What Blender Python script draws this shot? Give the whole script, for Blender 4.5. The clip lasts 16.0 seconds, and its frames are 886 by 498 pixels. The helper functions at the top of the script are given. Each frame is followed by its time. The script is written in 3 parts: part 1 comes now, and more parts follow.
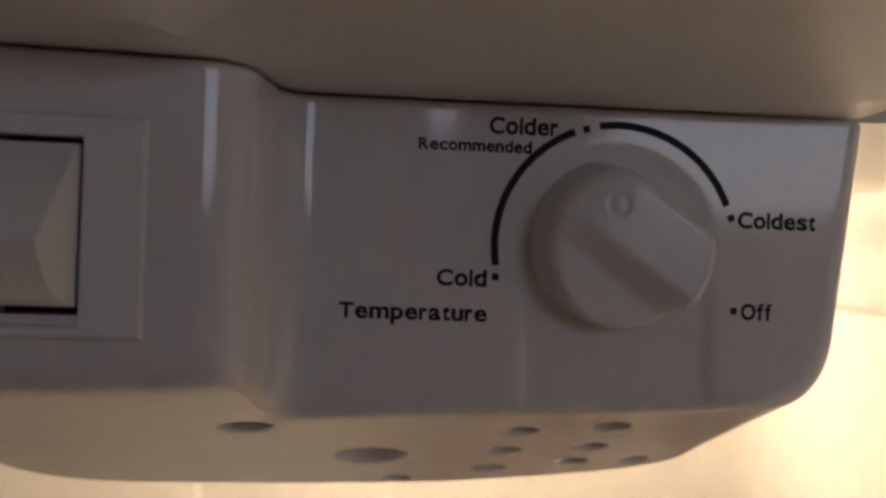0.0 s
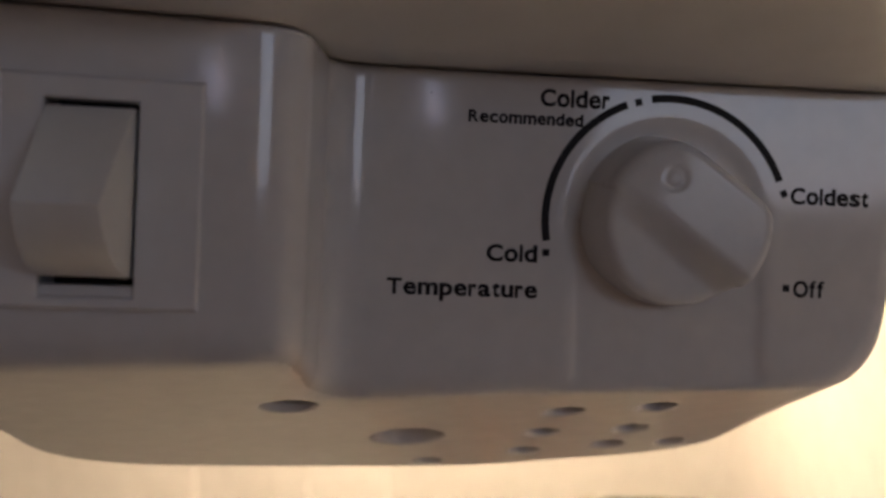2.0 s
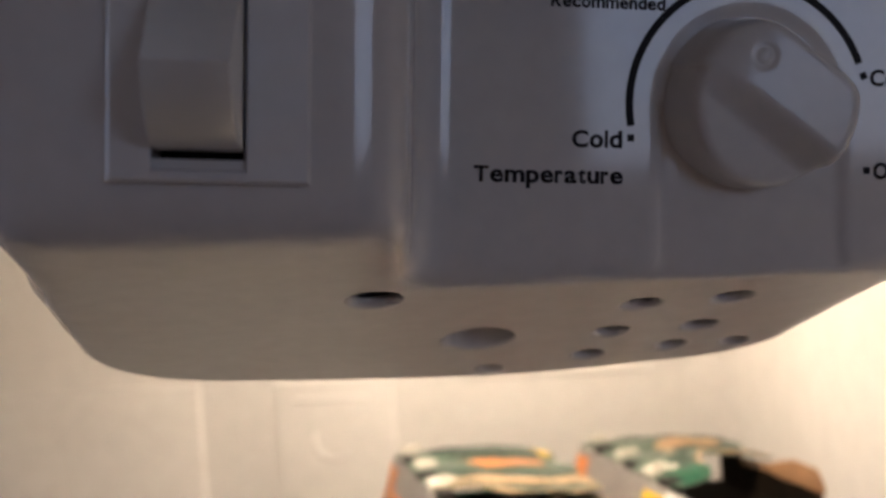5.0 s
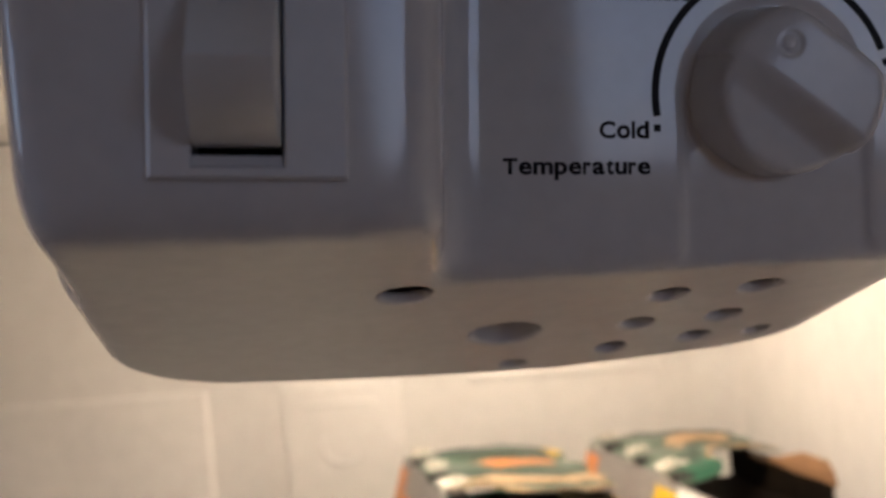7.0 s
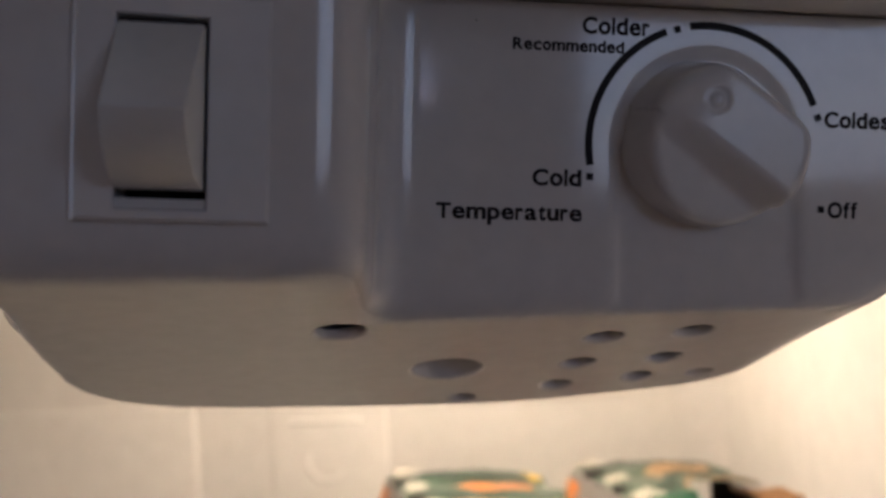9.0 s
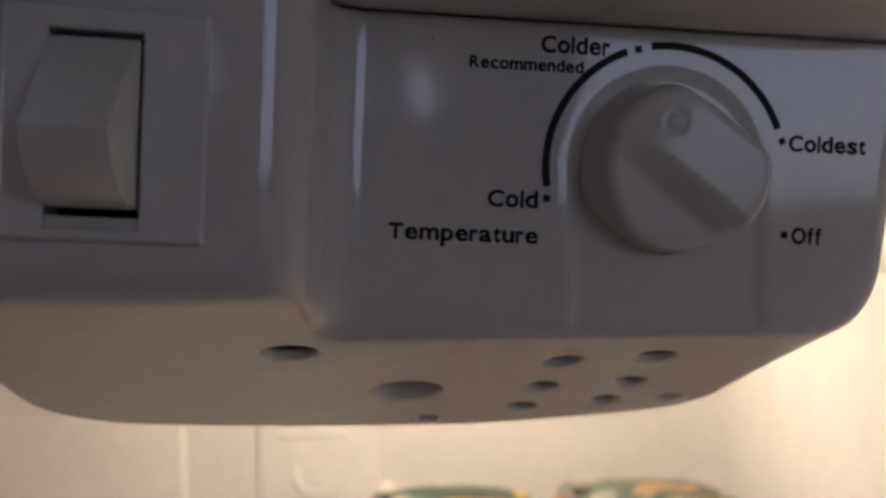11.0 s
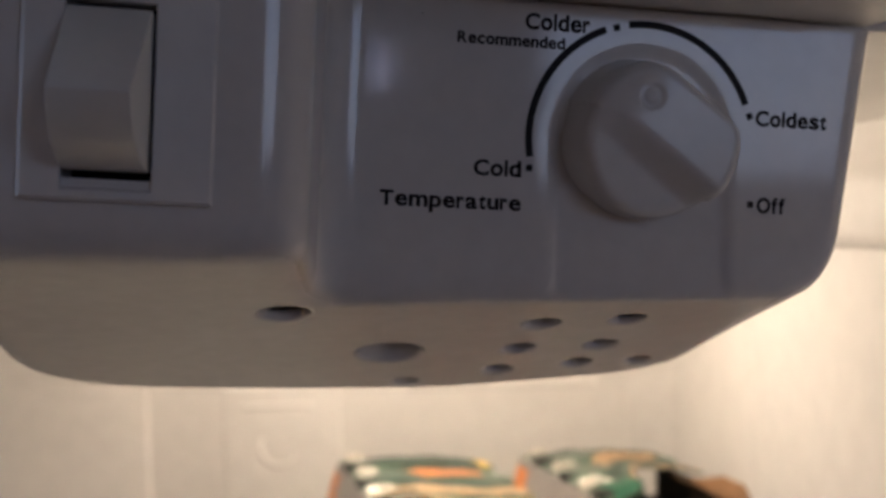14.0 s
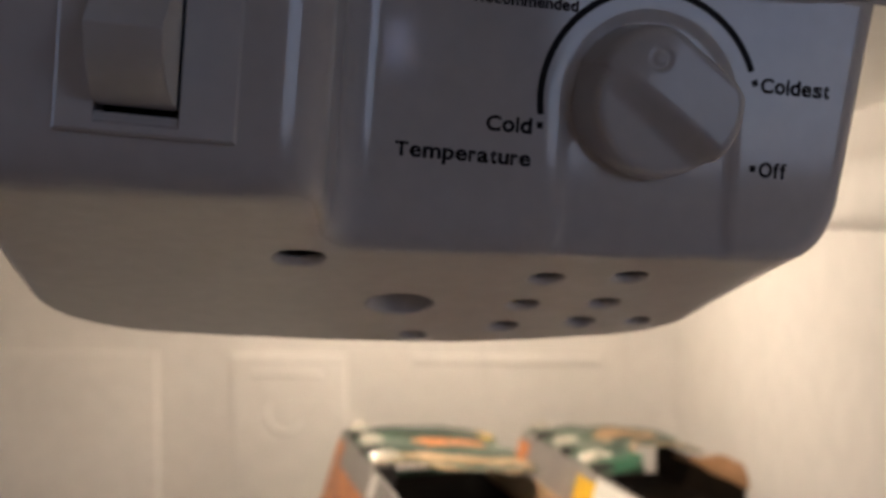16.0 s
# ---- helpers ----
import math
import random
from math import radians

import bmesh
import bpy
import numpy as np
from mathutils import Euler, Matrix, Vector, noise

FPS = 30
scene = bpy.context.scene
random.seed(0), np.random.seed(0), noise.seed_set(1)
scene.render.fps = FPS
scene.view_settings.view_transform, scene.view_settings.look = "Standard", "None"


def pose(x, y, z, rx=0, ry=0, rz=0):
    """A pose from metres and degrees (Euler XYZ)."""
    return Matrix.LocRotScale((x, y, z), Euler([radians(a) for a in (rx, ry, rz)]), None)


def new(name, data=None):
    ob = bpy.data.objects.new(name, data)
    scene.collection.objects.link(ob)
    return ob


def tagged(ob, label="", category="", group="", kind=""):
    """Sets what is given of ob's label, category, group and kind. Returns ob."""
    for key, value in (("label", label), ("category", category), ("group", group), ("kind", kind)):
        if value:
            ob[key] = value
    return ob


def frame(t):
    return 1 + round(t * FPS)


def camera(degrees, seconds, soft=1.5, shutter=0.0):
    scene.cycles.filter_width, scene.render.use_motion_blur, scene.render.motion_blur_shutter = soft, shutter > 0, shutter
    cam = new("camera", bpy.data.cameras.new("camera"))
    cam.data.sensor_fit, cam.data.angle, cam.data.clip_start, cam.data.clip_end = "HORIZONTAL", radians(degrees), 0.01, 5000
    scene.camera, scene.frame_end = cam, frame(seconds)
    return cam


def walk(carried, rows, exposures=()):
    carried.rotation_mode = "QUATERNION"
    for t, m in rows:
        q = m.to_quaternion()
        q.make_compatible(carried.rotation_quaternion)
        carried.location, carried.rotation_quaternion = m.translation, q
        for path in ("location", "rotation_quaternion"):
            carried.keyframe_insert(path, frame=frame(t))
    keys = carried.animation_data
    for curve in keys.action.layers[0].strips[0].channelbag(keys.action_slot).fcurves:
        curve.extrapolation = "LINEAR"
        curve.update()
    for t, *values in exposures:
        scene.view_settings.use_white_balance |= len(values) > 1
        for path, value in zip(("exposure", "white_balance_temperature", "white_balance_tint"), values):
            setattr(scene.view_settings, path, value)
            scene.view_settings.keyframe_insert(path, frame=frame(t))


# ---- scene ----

# ---- camera and its walk ----
cam = camera(46.7, 16.0, soft=3.0)
cam.data.dof.use_dof = True
cam.data.dof.focus_distance = 0.235
cam.data.dof.aperture_fstop = 13.0
PATH = [
    (0.0, pose(0.01289, -0.24623, 0.00417, 90.706, 2.405, 5.876)),
    (0.5, pose(0.01063, -0.24591, 0.00405, 90.767, 2.454, 5.711)),
    (1.0, pose(0.00528, -0.24526, 0.00234, 91.178, 2.709, 5.253)),
    (1.5, pose(0.00262, -0.24404, 0.00338, 90.543, 2.457, 5.401)),
    (2.0, pose(-0.00373, -0.24239, 0.00068, 90.263, 2.262, 4.840)),
    (2.5, pose(-0.01259, -0.24115, -0.00489, 90.339, 2.298, 3.679)),
    (3.0, pose(-0.01667, -0.24156, -0.00854, 89.819, 2.365, 3.658)),
    (3.5, pose(-0.02137, -0.24281, -0.01274, 89.435, 2.537, 3.432)),
    (4.0, pose(-0.02482, -0.24375, -0.01565, 88.874, 2.759, 3.380)),
    (6.5, pose(-0.03854, -0.24216, -0.01720, 88.279, 4.879, 3.026)),
    (7.0, pose(-0.03953, -0.24438, -0.01827, 88.635, 4.927, 2.977)),
    (7.5, pose(-0.03675, -0.24771, -0.01600, 88.685, 4.385, 2.910)),
    (8.0, pose(-0.03455, -0.24843, -0.01279, 88.540, 4.184, 2.278)),
    (8.5, pose(-0.02819, -0.24958, -0.01246, 88.887, 3.708, 2.723)),
    (9.0, pose(-0.02024, -0.24932, -0.01345, 89.536, 3.170, 3.670)),
    (9.5, pose(-0.01261, -0.24826, -0.01412, 89.930, 2.571, 4.471)),
    (12.0, pose(-0.00745, -0.24161, -0.01008, 90.363, 2.415, 3.425)),
    (12.5, pose(-0.00909, -0.24379, -0.01076, 90.636, 2.630, 2.945)),
    (13.0, pose(-0.01274, -0.24644, -0.01037, 90.140, 2.697, 2.035)),
    (13.5, pose(-0.01517, -0.25318, -0.01250, 89.588, 2.349, 1.458)),
    (14.0, pose(-0.01518, -0.25657, -0.01433, 88.851, 1.962, 1.518)),
    (14.5, pose(-0.01566, -0.25880, -0.01728, 88.486, 1.477, 1.721)),
    (15.0, pose(-0.01602, -0.26178, -0.02159, 88.143, 0.372, 2.065)),
    (15.5, pose(-0.01615, -0.26460, -0.02770, 88.078, -0.710, 2.300)),
    (16.0, pose(-0.01511, -0.26682, -0.02270, 88.006, 0.061, 2.134)),
]
walk(cam, PATH, [(0.0, 0.43, 7450, 10), (2.0, 0.46, 7300, 10), (3.5, 0.40, 6650, 10), (7.0, 0.18, 6300, 10), (9.5, 0.22, 6400, 10), (12.0, 0.05, 6500, 10), (14.0, 0.05, 6250, 10), (16.0, -0.15, 6300, 10)])

# ---- world and lights ----
world = bpy.data.worlds.new("world")
scene.world = world
world.use_nodes = True
wn = world.node_tree.nodes
sky = wn.new("ShaderNodeTexSky")
sky.sky_type = "NISHITA"
sky.sun_disc = False
sky.sun_elevation = radians(22)
sky.sun_rotation = radians(40)
wn["Background"].inputs["Strength"].default_value = 0.12
world.node_tree.links.new(sky.outputs[0], wn["Background"].inputs["Color"])


# ---- materials ----
def material(name, color, rough=0.4, metal=0.0, vary=0.06, scale=40.0, bump=0.0, bump_scale=400.0, coat=0.0, spec=0.5, stain=None):
    """A surface with colour varied at two scales, uneven gloss and a fine relief."""
    m = bpy.data.materials.new(name)
    m.use_nodes = True
    nt = m.node_tree
    b = nt.nodes["Principled BSDF"]
    co = nt.nodes.new("ShaderNodeTexCoord")
    big = nt.nodes.new("ShaderNodeTexNoise")
    big.inputs["Scale"].default_value = scale
    big.inputs["Detail"].default_value = 4
    fine = nt.nodes.new("ShaderNodeTexNoise")
    fine.inputs["Scale"].default_value = scale * 9
    fine.inputs["Detail"].default_value = 3
    for n in (big, fine):
        nt.links.new(co.outputs["Object"], n.inputs["Vector"])
    add = nt.nodes.new("ShaderNodeMath")
    add.operation = "ADD"
    nt.links.new(big.outputs["Fac"], add.inputs[0])
    nt.links.new(fine.outputs["Fac"], add.inputs[1])
    ramp = nt.nodes.new("ShaderNodeMapRange")
    ramp.inputs["From Min"].default_value, ramp.inputs["From Max"].default_value = 0.7, 1.3
    nt.links.new(add.outputs[0], ramp.inputs["Value"])
    mix = nt.nodes.new("ShaderNodeMix")
    mix.data_type = "RGBA"
    dark = stain or tuple(c * (1 - vary * 2) for c in color)
    mix.inputs["A"].default_value = (*dark, 1)
    mix.inputs["B"].default_value = (*[min(1, c * (1 + vary)) for c in color], 1)
    nt.links.new(ramp.outputs[0], mix.inputs["Factor"])
    nt.links.new(mix.outputs["Result"], b.inputs["Base Color"])
    gl = nt.nodes.new("ShaderNodeMapRange")
    gl.inputs["To Min"].default_value, gl.inputs["To Max"].default_value = rough * 0.85, min(1, rough * 1.15)
    nt.links.new(big.outputs["Fac"], gl.inputs["Value"])
    nt.links.new(gl.outputs[0], b.inputs["Roughness"])
    b.inputs["Metallic"].default_value = metal
    b.inputs["Coat Weight"].default_value = coat
    b.inputs["Specular IOR Level"].default_value = spec
    if bump:
        bn = nt.nodes.new("ShaderNodeTexNoise")
        bn.inputs["Scale"].default_value = bump_scale
        bn.inputs["Detail"].default_value = 2
        nt.links.new(co.outputs["Object"], bn.inputs["Vector"])
        bp = nt.nodes.new("ShaderNodeBump")
        bp.inputs["Strength"].default_value = bump
        bp.inputs["Distance"].default_value = 0.0003
        nt.links.new(bn.outputs["Fac"], bp.inputs["Height"])
        nt.links.new(bp.outputs[0], b.inputs["Normal"])
    return m


def glowing(name, color, strength):
    m = bpy.data.materials.new(name)
    m.use_nodes = True
    b = m.node_tree.nodes["Principled BSDF"]
    b.inputs["Base Color"].default_value = (0.8, 0.8, 0.8, 1)
    b.inputs["Emission Color"].default_value = (*color, 1)
    b.inputs["Emission Strength"].default_value = strength
    return m


PLASTIC = material("white_abs_plastic", (0.72, 0.70, 0.685), 0.085, vary=0.03, scale=18, bump=0.02, bump_scale=900)
UNDER_PLASTIC = material("satin_abs_plastic", (0.72, 0.70, 0.685), 0.36, vary=0.04, scale=18, bump=0.10, bump_scale=700)
BEZEL_PLASTIC = material("white_bezel_plastic", (0.72, 0.70, 0.685), 0.32, vary=0.03, scale=18, bump=0.08, bump_scale=900)
KNOB_PLASTIC = material("white_knob_plastic", (0.70, 0.69, 0.68), 0.24, vary=0.02, scale=30, bump=0.10, bump_scale=1200)
ROCKER_PLASTIC = material("white_rocker_plastic", (0.74, 0.73, 0.70), 0.34, vary=0.02, scale=30, bump=0.08, bump_scale=1200)
LINER = material("fridge_liner_plastic", (0.80, 0.765, 0.735), 0.42, vary=0.03, scale=7, bump=0.25, bump_scale=260)
CEILING_LINER = material("fridge_ceiling_plastic", (0.76, 0.74, 0.70), 0.36, vary=0.03, scale=9, bump=0.2, bump_scale=300)
INK = material("black_print", (0.016, 0.013, 0.013), 0.6, vary=0.1, scale=200, spec=0.25)
# near-black that paints the shade of the switch well and the carton gaps
SHADE_BLACK = material("painted_shade_black", (0.02, 0.018, 0.017), 0.7)
GREEN = material("green_printed_board", (0.004, 0.11, 0.055), 0.5, vary=0.25, scale=25)
DULL_GREEN = material("grey_green_printed_board", (0.11, 0.17, 0.125), 0.4, vary=0.4, scale=30, coat=0.2)
ORANGE = material("orange_printed_board", (0.72, 0.25, 0.06), 0.4, vary=0.2, scale=30, coat=0.2)
DARK_GREEN = material("dark_green_printed_board", (0.022, 0.062, 0.042), 0.4, vary=0.3, scale=40, coat=0.2)
TAN = material("tan_printed_board", (0.55, 0.36, 0.20), 0.45, vary=0.2, scale=30)
BROWN = material("brown_torn_board", (0.36, 0.19, 0.09), 0.6, vary=0.2, scale=40)
GREY = material("grey_printed_board", (0.30, 0.28, 0.27), 0.4, vary=0.12, scale=20, coat=0.2)
WHITE_CARD = material("white_printed_board", (0.85, 0.84, 0.80), 0.45, vary=0.05, scale=25)
YELLOW = material("yellow_printed_board", (0.85, 0.52, 0.03), 0.4, vary=0.08, scale=25, coat=0.2)
# near-black: carton shade put into the colour, and the print of the emblem
SHADE_AND_PRINT = material("shade_and_print_black", (0.012, 0.008, 0.005), 0.9, vary=0.4, scale=60, spec=0.1)
FOIL = material("crumpled_foil_edge", (0.85, 0.80, 0.70), 0.25, metal=0.3, vary=0.15, scale=120, bump=0.8, bump_scale=120)
GLASS_SHELF = material("shelf_plastic", (0.40, 0.39, 0.375), 0.3, vary=0.03, scale=15)
# pale warm colour for unseen walls, picked to bounce light onto the unit
BOUNCE_PAINT = material("warm_bounce_paint", (0.78, 0.60, 0.45), 0.8, vary=0.06, scale=2)
ROOM_FLOOR = material("kitchen_floor", (0.30, 0.22, 0.15), 0.5, vary=0.2, scale=3)
BULB_GLOW = glowing("bulb_glow", (0.98, 0.80, 0.61), 245.0)
SOCKET = material("lamp_socket_ceramic", (0.7, 0.68, 0.62), 0.4)


# ---- helpers for building ----
def finish(bm, name, mat, smooth=True, sharp=40):
    me = bpy.data.meshes.new(name)
    bmesh.ops.recalc_face_normals(bm, faces=bm.faces)
    bm.to_mesh(me)
    bm.free()
    me.materials.append(mat)
    if smooth:
        me.shade_smooth()
        me.set_sharp_from_angle(angle=radians(sharp))
    return me


def part(name, bm, mat, parent, label="", smooth=True, sharp=40):
    me = finish(bm, name, mat, smooth, sharp) if isinstance(bm, bmesh.types.BMesh) else bm
    ob = new(name, me)
    ob.parent = parent
    if label:
        tagged(ob, label)
    return ob


def block(bm, x0, x1, y0, y1, z0, z1, bevel=0.0, segments=2):
    """A box with bevelled edges, added to bm."""
    r = bmesh.ops.create_cube(bm, size=1)
    vs = r["verts"]
    for v in vs:
        v.co = Vector(((x0 + x1) / 2 + v.co.x * (x1 - x0), (y0 + y1) / 2 + v.co.y * (y1 - y0), (z0 + z1) / 2 + v.co.z * (z1 - z0)))
    if bevel:
        es = {e for v in vs for e in v.link_edges}
        bmesh.ops.bevel(bm, geom=list(es), offset=bevel, segments=segments, affect="EDGES", profile=0.5)
    return bm


def slab(name, x0, x1, y0, y1, z0, z1, mat, bevel=0.0, parent=None, label=""):
    bm = block(bmesh.new(), x0, x1, y0, y1, z0, z1, bevel)
    return part(name, bm, mat, parent, label)


def smax(a, b, k):
    h = np.maximum(k - np.abs(a - b), 0) / k
    return np.maximum(a, b) + h * h * k * 0.25


def smin(a, b, k):
    return -smax(-a, -b, k)


def skin(f, origin, step, name, mat):
    """The smooth surface where the field f, sampled on a grid, is nought."""
    neg = f < 0
    nx, ny, nz = f.shape
    mixed = np.zeros((nx - 1, ny - 1, nz - 1), bool)
    first = neg[:-1, :-1, :-1]
    corners = [(i, j, k) for i in (0, 1) for j in (0, 1) for k in (0, 1)]
    for i, j, k in corners:
        mixed |= neg[i:nx - 1 + i, j:ny - 1 + j, k:nz - 1 + k] != first
    cells = np.argwhere(mixed)
    number = np.full(mixed.shape, -1, np.int32)
    number[tuple(cells.T)] = np.arange(len(cells))
    val = {c: f[cells[:, 0] + c[0], cells[:, 1] + c[1], cells[:, 2] + c[2]] for c in corners}
    total, count = np.zeros((len(cells), 3)), np.zeros(len(cells))
    for a in corners:
        for axis in range(3):
            if a[axis]:
                continue
            b = tuple(1 if n == axis else c for n, c in enumerate(a))
            va, vb = val[a], val[b]
            cross = (va < 0) != (vb < 0)
            s = np.where(cross, va / np.where(cross, va - vb, 1), 0)
            p = np.tile(np.array(a, float), (len(cells), 1))
            p[:, axis] += s
            total += p * cross[:, None]
            count += cross
    verts = (cells + total / count[:, None]) * step + np.array(origin)
    quads = []
    for axis in range(3):
        lo = [slice(None)] * 3
        hi = [slice(None)] * 3
        lo[axis], hi[axis] = slice(0, -1), slice(1, None)
        a, b = neg[tuple(lo)], neg[tuple(hi)]
        e = np.argwhere(a != b)
        o1, o2 = [n for n in range(3) if n != axis]
        ok = (e[:, o1] > 0) & (e[:, o2] > 0) & (e[:, o1] < f.shape[o1] - 1) & (e[:, o2] < f.shape[o2] - 1)
        e = e[ok]
        flip = a[tuple(e.T)] ^ (axis == 1)
        d1, d2 = np.zeros(3, int), np.zeros(3, int)
        d1[o1], d2[o2] = 1, 1
        q = np.stack([number[tuple((e - d1 - d2).T)], number[tuple((e - d2).T)], number[tuple(e.T)], number[tuple((e - d1).T)]], 1)
        q[~flip] = q[~flip][:, ::-1]
        quads.append(q)
    quads = np.concatenate(quads)
    me = bpy.data.meshes.new(name)
    me.vertices.add(len(verts))
    me.vertices.foreach_set("co", verts.astype(np.float32).ravel())
    me.loops.add(quads.size)
    me.loops.foreach_set("vertex_index", quads.astype(np.int32).ravel())
    me.polygons.add(len(quads))
    me.polygons.foreach_set("loop_start", np.arange(0, quads.size, 4, dtype=np.int32))
    me.update(calc_edges=True)
    me.validate()
    me.shade_smooth()
    me.materials.append(mat)
    return me


def axes(x0, x1, y0, y1, z0, z1, h):
    a = [np.arange(p, q, h, dtype=np.float32) for p, q in ((x0, x1), (y0, y1), (z0, z1))]
    return a[0][:, None, None], a[1][None, :, None], a[2][None, None, :]


# The control unit hangs a little out of level: its own frame, tilted about the front-to-back line.
TILT = Matrix.Rotation(radians(4.5), 4, "Y")
SLOPE = 0.19                      # the panel runs back to the right
FACE_SLOPE = 0.32                 # the switch block's face runs back to the right too


def panel_y(x):
    return SLOPE * x


def face_y(x):
    return -0.0534 + FACE_SLOPE * (x + 0.0656)


def under_z(x, y):
    return -0.0328 + 0.115 * x - 0.35 * y - 0.6 * y * y + 0.40 * np.maximum(-0.02 - x, 0) * np.maximum(y - 0.01, 0)


# ---- fridge interior ----
BACK, RIGHT, LEFT, FRONT = 0.66, 0.156, -0.70, -0.095
FLOOR_Z, TOP_Z = -0.75, 0.085


def fridge_liner():
    slab("wall_back", LEFT - 0.04, RIGHT + 0.10, BACK, BACK + 0.04, FLOOR_Z - 0.04, TOP_Z + 0.04, LINER)
    wall = bpy.data.objects["wall_back"]
    tagged(wall, "cream white moulded plastic back wall of the fridge", kind="structure")
    part("panel", block(bmesh.new(), LEFT, -0.311, BACK - 0.0060, BACK + 0.01, FLOOR_Z, -0.149, 0.0022, 3), LINER, wall)
    part("panel", block(bmesh.new(), -0.243, -0.1375, BACK - 0.0045, BACK + 0.01, FLOOR_Z, -0.151, 0.0016, 3), LINER, wall)
    part("ledge", block(bmesh.new(), -0.075, 0.092, BACK - 0.002, BACK + 0.01, -0.160, -0.152, 0.0018, 3), LINER, wall)
    part("rib", block(bmesh.new(), -0.225, -0.160, BACK - 0.0068, BACK + 0.01, -0.171, -0.166, 0.0022, 3), LINER, wall)
    # a round knock-out mark, raised on its lower left side
    bm = bmesh.new()
    rings = []
    for i in range(29):
        a = radians(150 + i * 6.5)
        w = 0.0035 * math.sin(math.pi * (i + 0.5) / 29)
        c = Vector((-0.193 + 0.0165 * math.cos(a), BACK - 0.0056, -0.205 + 0.0165 * math.sin(a)))
        out = Vector((math.cos(a), 0, math.sin(a)))
        rings.append([bm.verts.new(c + out * w), bm.verts.new(c + Vector((0, -0.0018, 0))), bm.verts.new(c - out * w), bm.verts.new(c + Vector((0, 0.002, 0)))])
    for p, q in zip(rings, rings[1:]):
        for j in range(4):
            bm.faces.new((p[j], p[(j + 1) % 4], q[(j + 1) % 4], q[j]))
    bm.faces.new(rings[0])
    bm.faces.new(rings[-1])
    part("knockout_mark", bm, LINER, wall)

    # the right wall flares a little towards the door
    bm = bmesh.new()
    rows = []
    for y in np.concatenate([np.linspace(BACK, BACK - 0.035, 12), np.linspace(BACK - 0.04, FRONT, 30)]):
        x = RIGHT + 0.036 * (BACK - y) / (BACK - FRONT)
        near = 0.035 - (BACK - y)
        if near > 0:
            x -= 0.035 - math.sqrt(max(0.0, 0.035 ** 2 - near ** 2))
        row = []
        for z in (FLOOR_Z, -0.2, -0.05, 0.0, 0.03, 0.05, 0.065, 0.075, 0.081, TOP_Z):
            cove = max(0.0, (z - 0.03) / (TOP_Z - 0.03))
            row.append(bm.verts.new((x - 0.05 * (1 - math.sqrt(max(0, 1 - cove * cove))), y, z)))
        rows.append(row)
    for p, q in zip(rows, rows[1:]):
        for j in range(len(p) - 1):
            bm.faces.new((p[j], p[j + 1], q[j + 1], q[j]))
    res = bmesh.ops.extrude_face_region(bm, geom=list(bm.faces))
    for g in res["geom"]:
        if isinstance(g, bmesh.types.BMVert):
            g.co.x = RIGHT + 0.12
    ob = part("wall_right", bm, LINER, None)
    # a moulded shelf rail along it, with a rounded top
    bm = bmesh.new()
    rows = []
    for y in np.linspace(BACK - 0.03, FRONT + 0.02, 30):
        x = RIGHT + 0.036 * (BACK - y) / (BACK - FRONT)
        row = []
        for out, z in ((-0.004, 0.046), (0.0004, 0.040), (0.0022, 0.030), (0.0050, 0.020), (0.0090, 0.0115), (0.0128, 0.0068), (0.0150, 0.0035), (0.0162, -0.0005), (0.0165, -0.006), (0.0160, -0.022), (0.0150, -0.0265), (0.0120, -0.0295), (-0.004, -0.032)):
            row.append(bm.verts.new((x - out, y, z)))
        rows.append(row)
    for p, q in zip(rows, rows[1:]):
        for j in range(len(p)):
            bm.faces.new((p[j], p[(j + 1) % len(p)], q[(j + 1) % len(p)], q[j]))
    bm.faces.new(rows[0])
    bm.faces.new(rows[-1])
    part("shelf_rail", bm, LINER, ob, sharp=60)
    tagged(ob, "cream white moulded plastic side wall of the fridge", kind="structure")
    ob = slab("wall_left", LEFT - 0.05, LEFT, FRONT, BACK, FLOOR_Z - 0.04, TOP_Z + 0.04, LINER, 0.004)
    tagged(ob, "cream white moulded plastic side wall of the fridge", kind="structure")
    ob = slab("ceiling", LEFT - 0.05, RIGHT + 0.12, FRONT, BACK, TOP_Z, TOP_Z + 0.05, CEILING_LINER, 0.003)
    tagged(ob, "off-white plastic ceiling of the fridge compartment", kind="structure")
    ob = slab("floor", LEFT - 0.05, RIGHT + 0.12, FRONT, BACK, FLOOR_Z - 0.05, FLOOR_Z, LINER, 0.003)
    tagged(ob, "off-white plastic bottom of the fridge compartment", kind="structure")


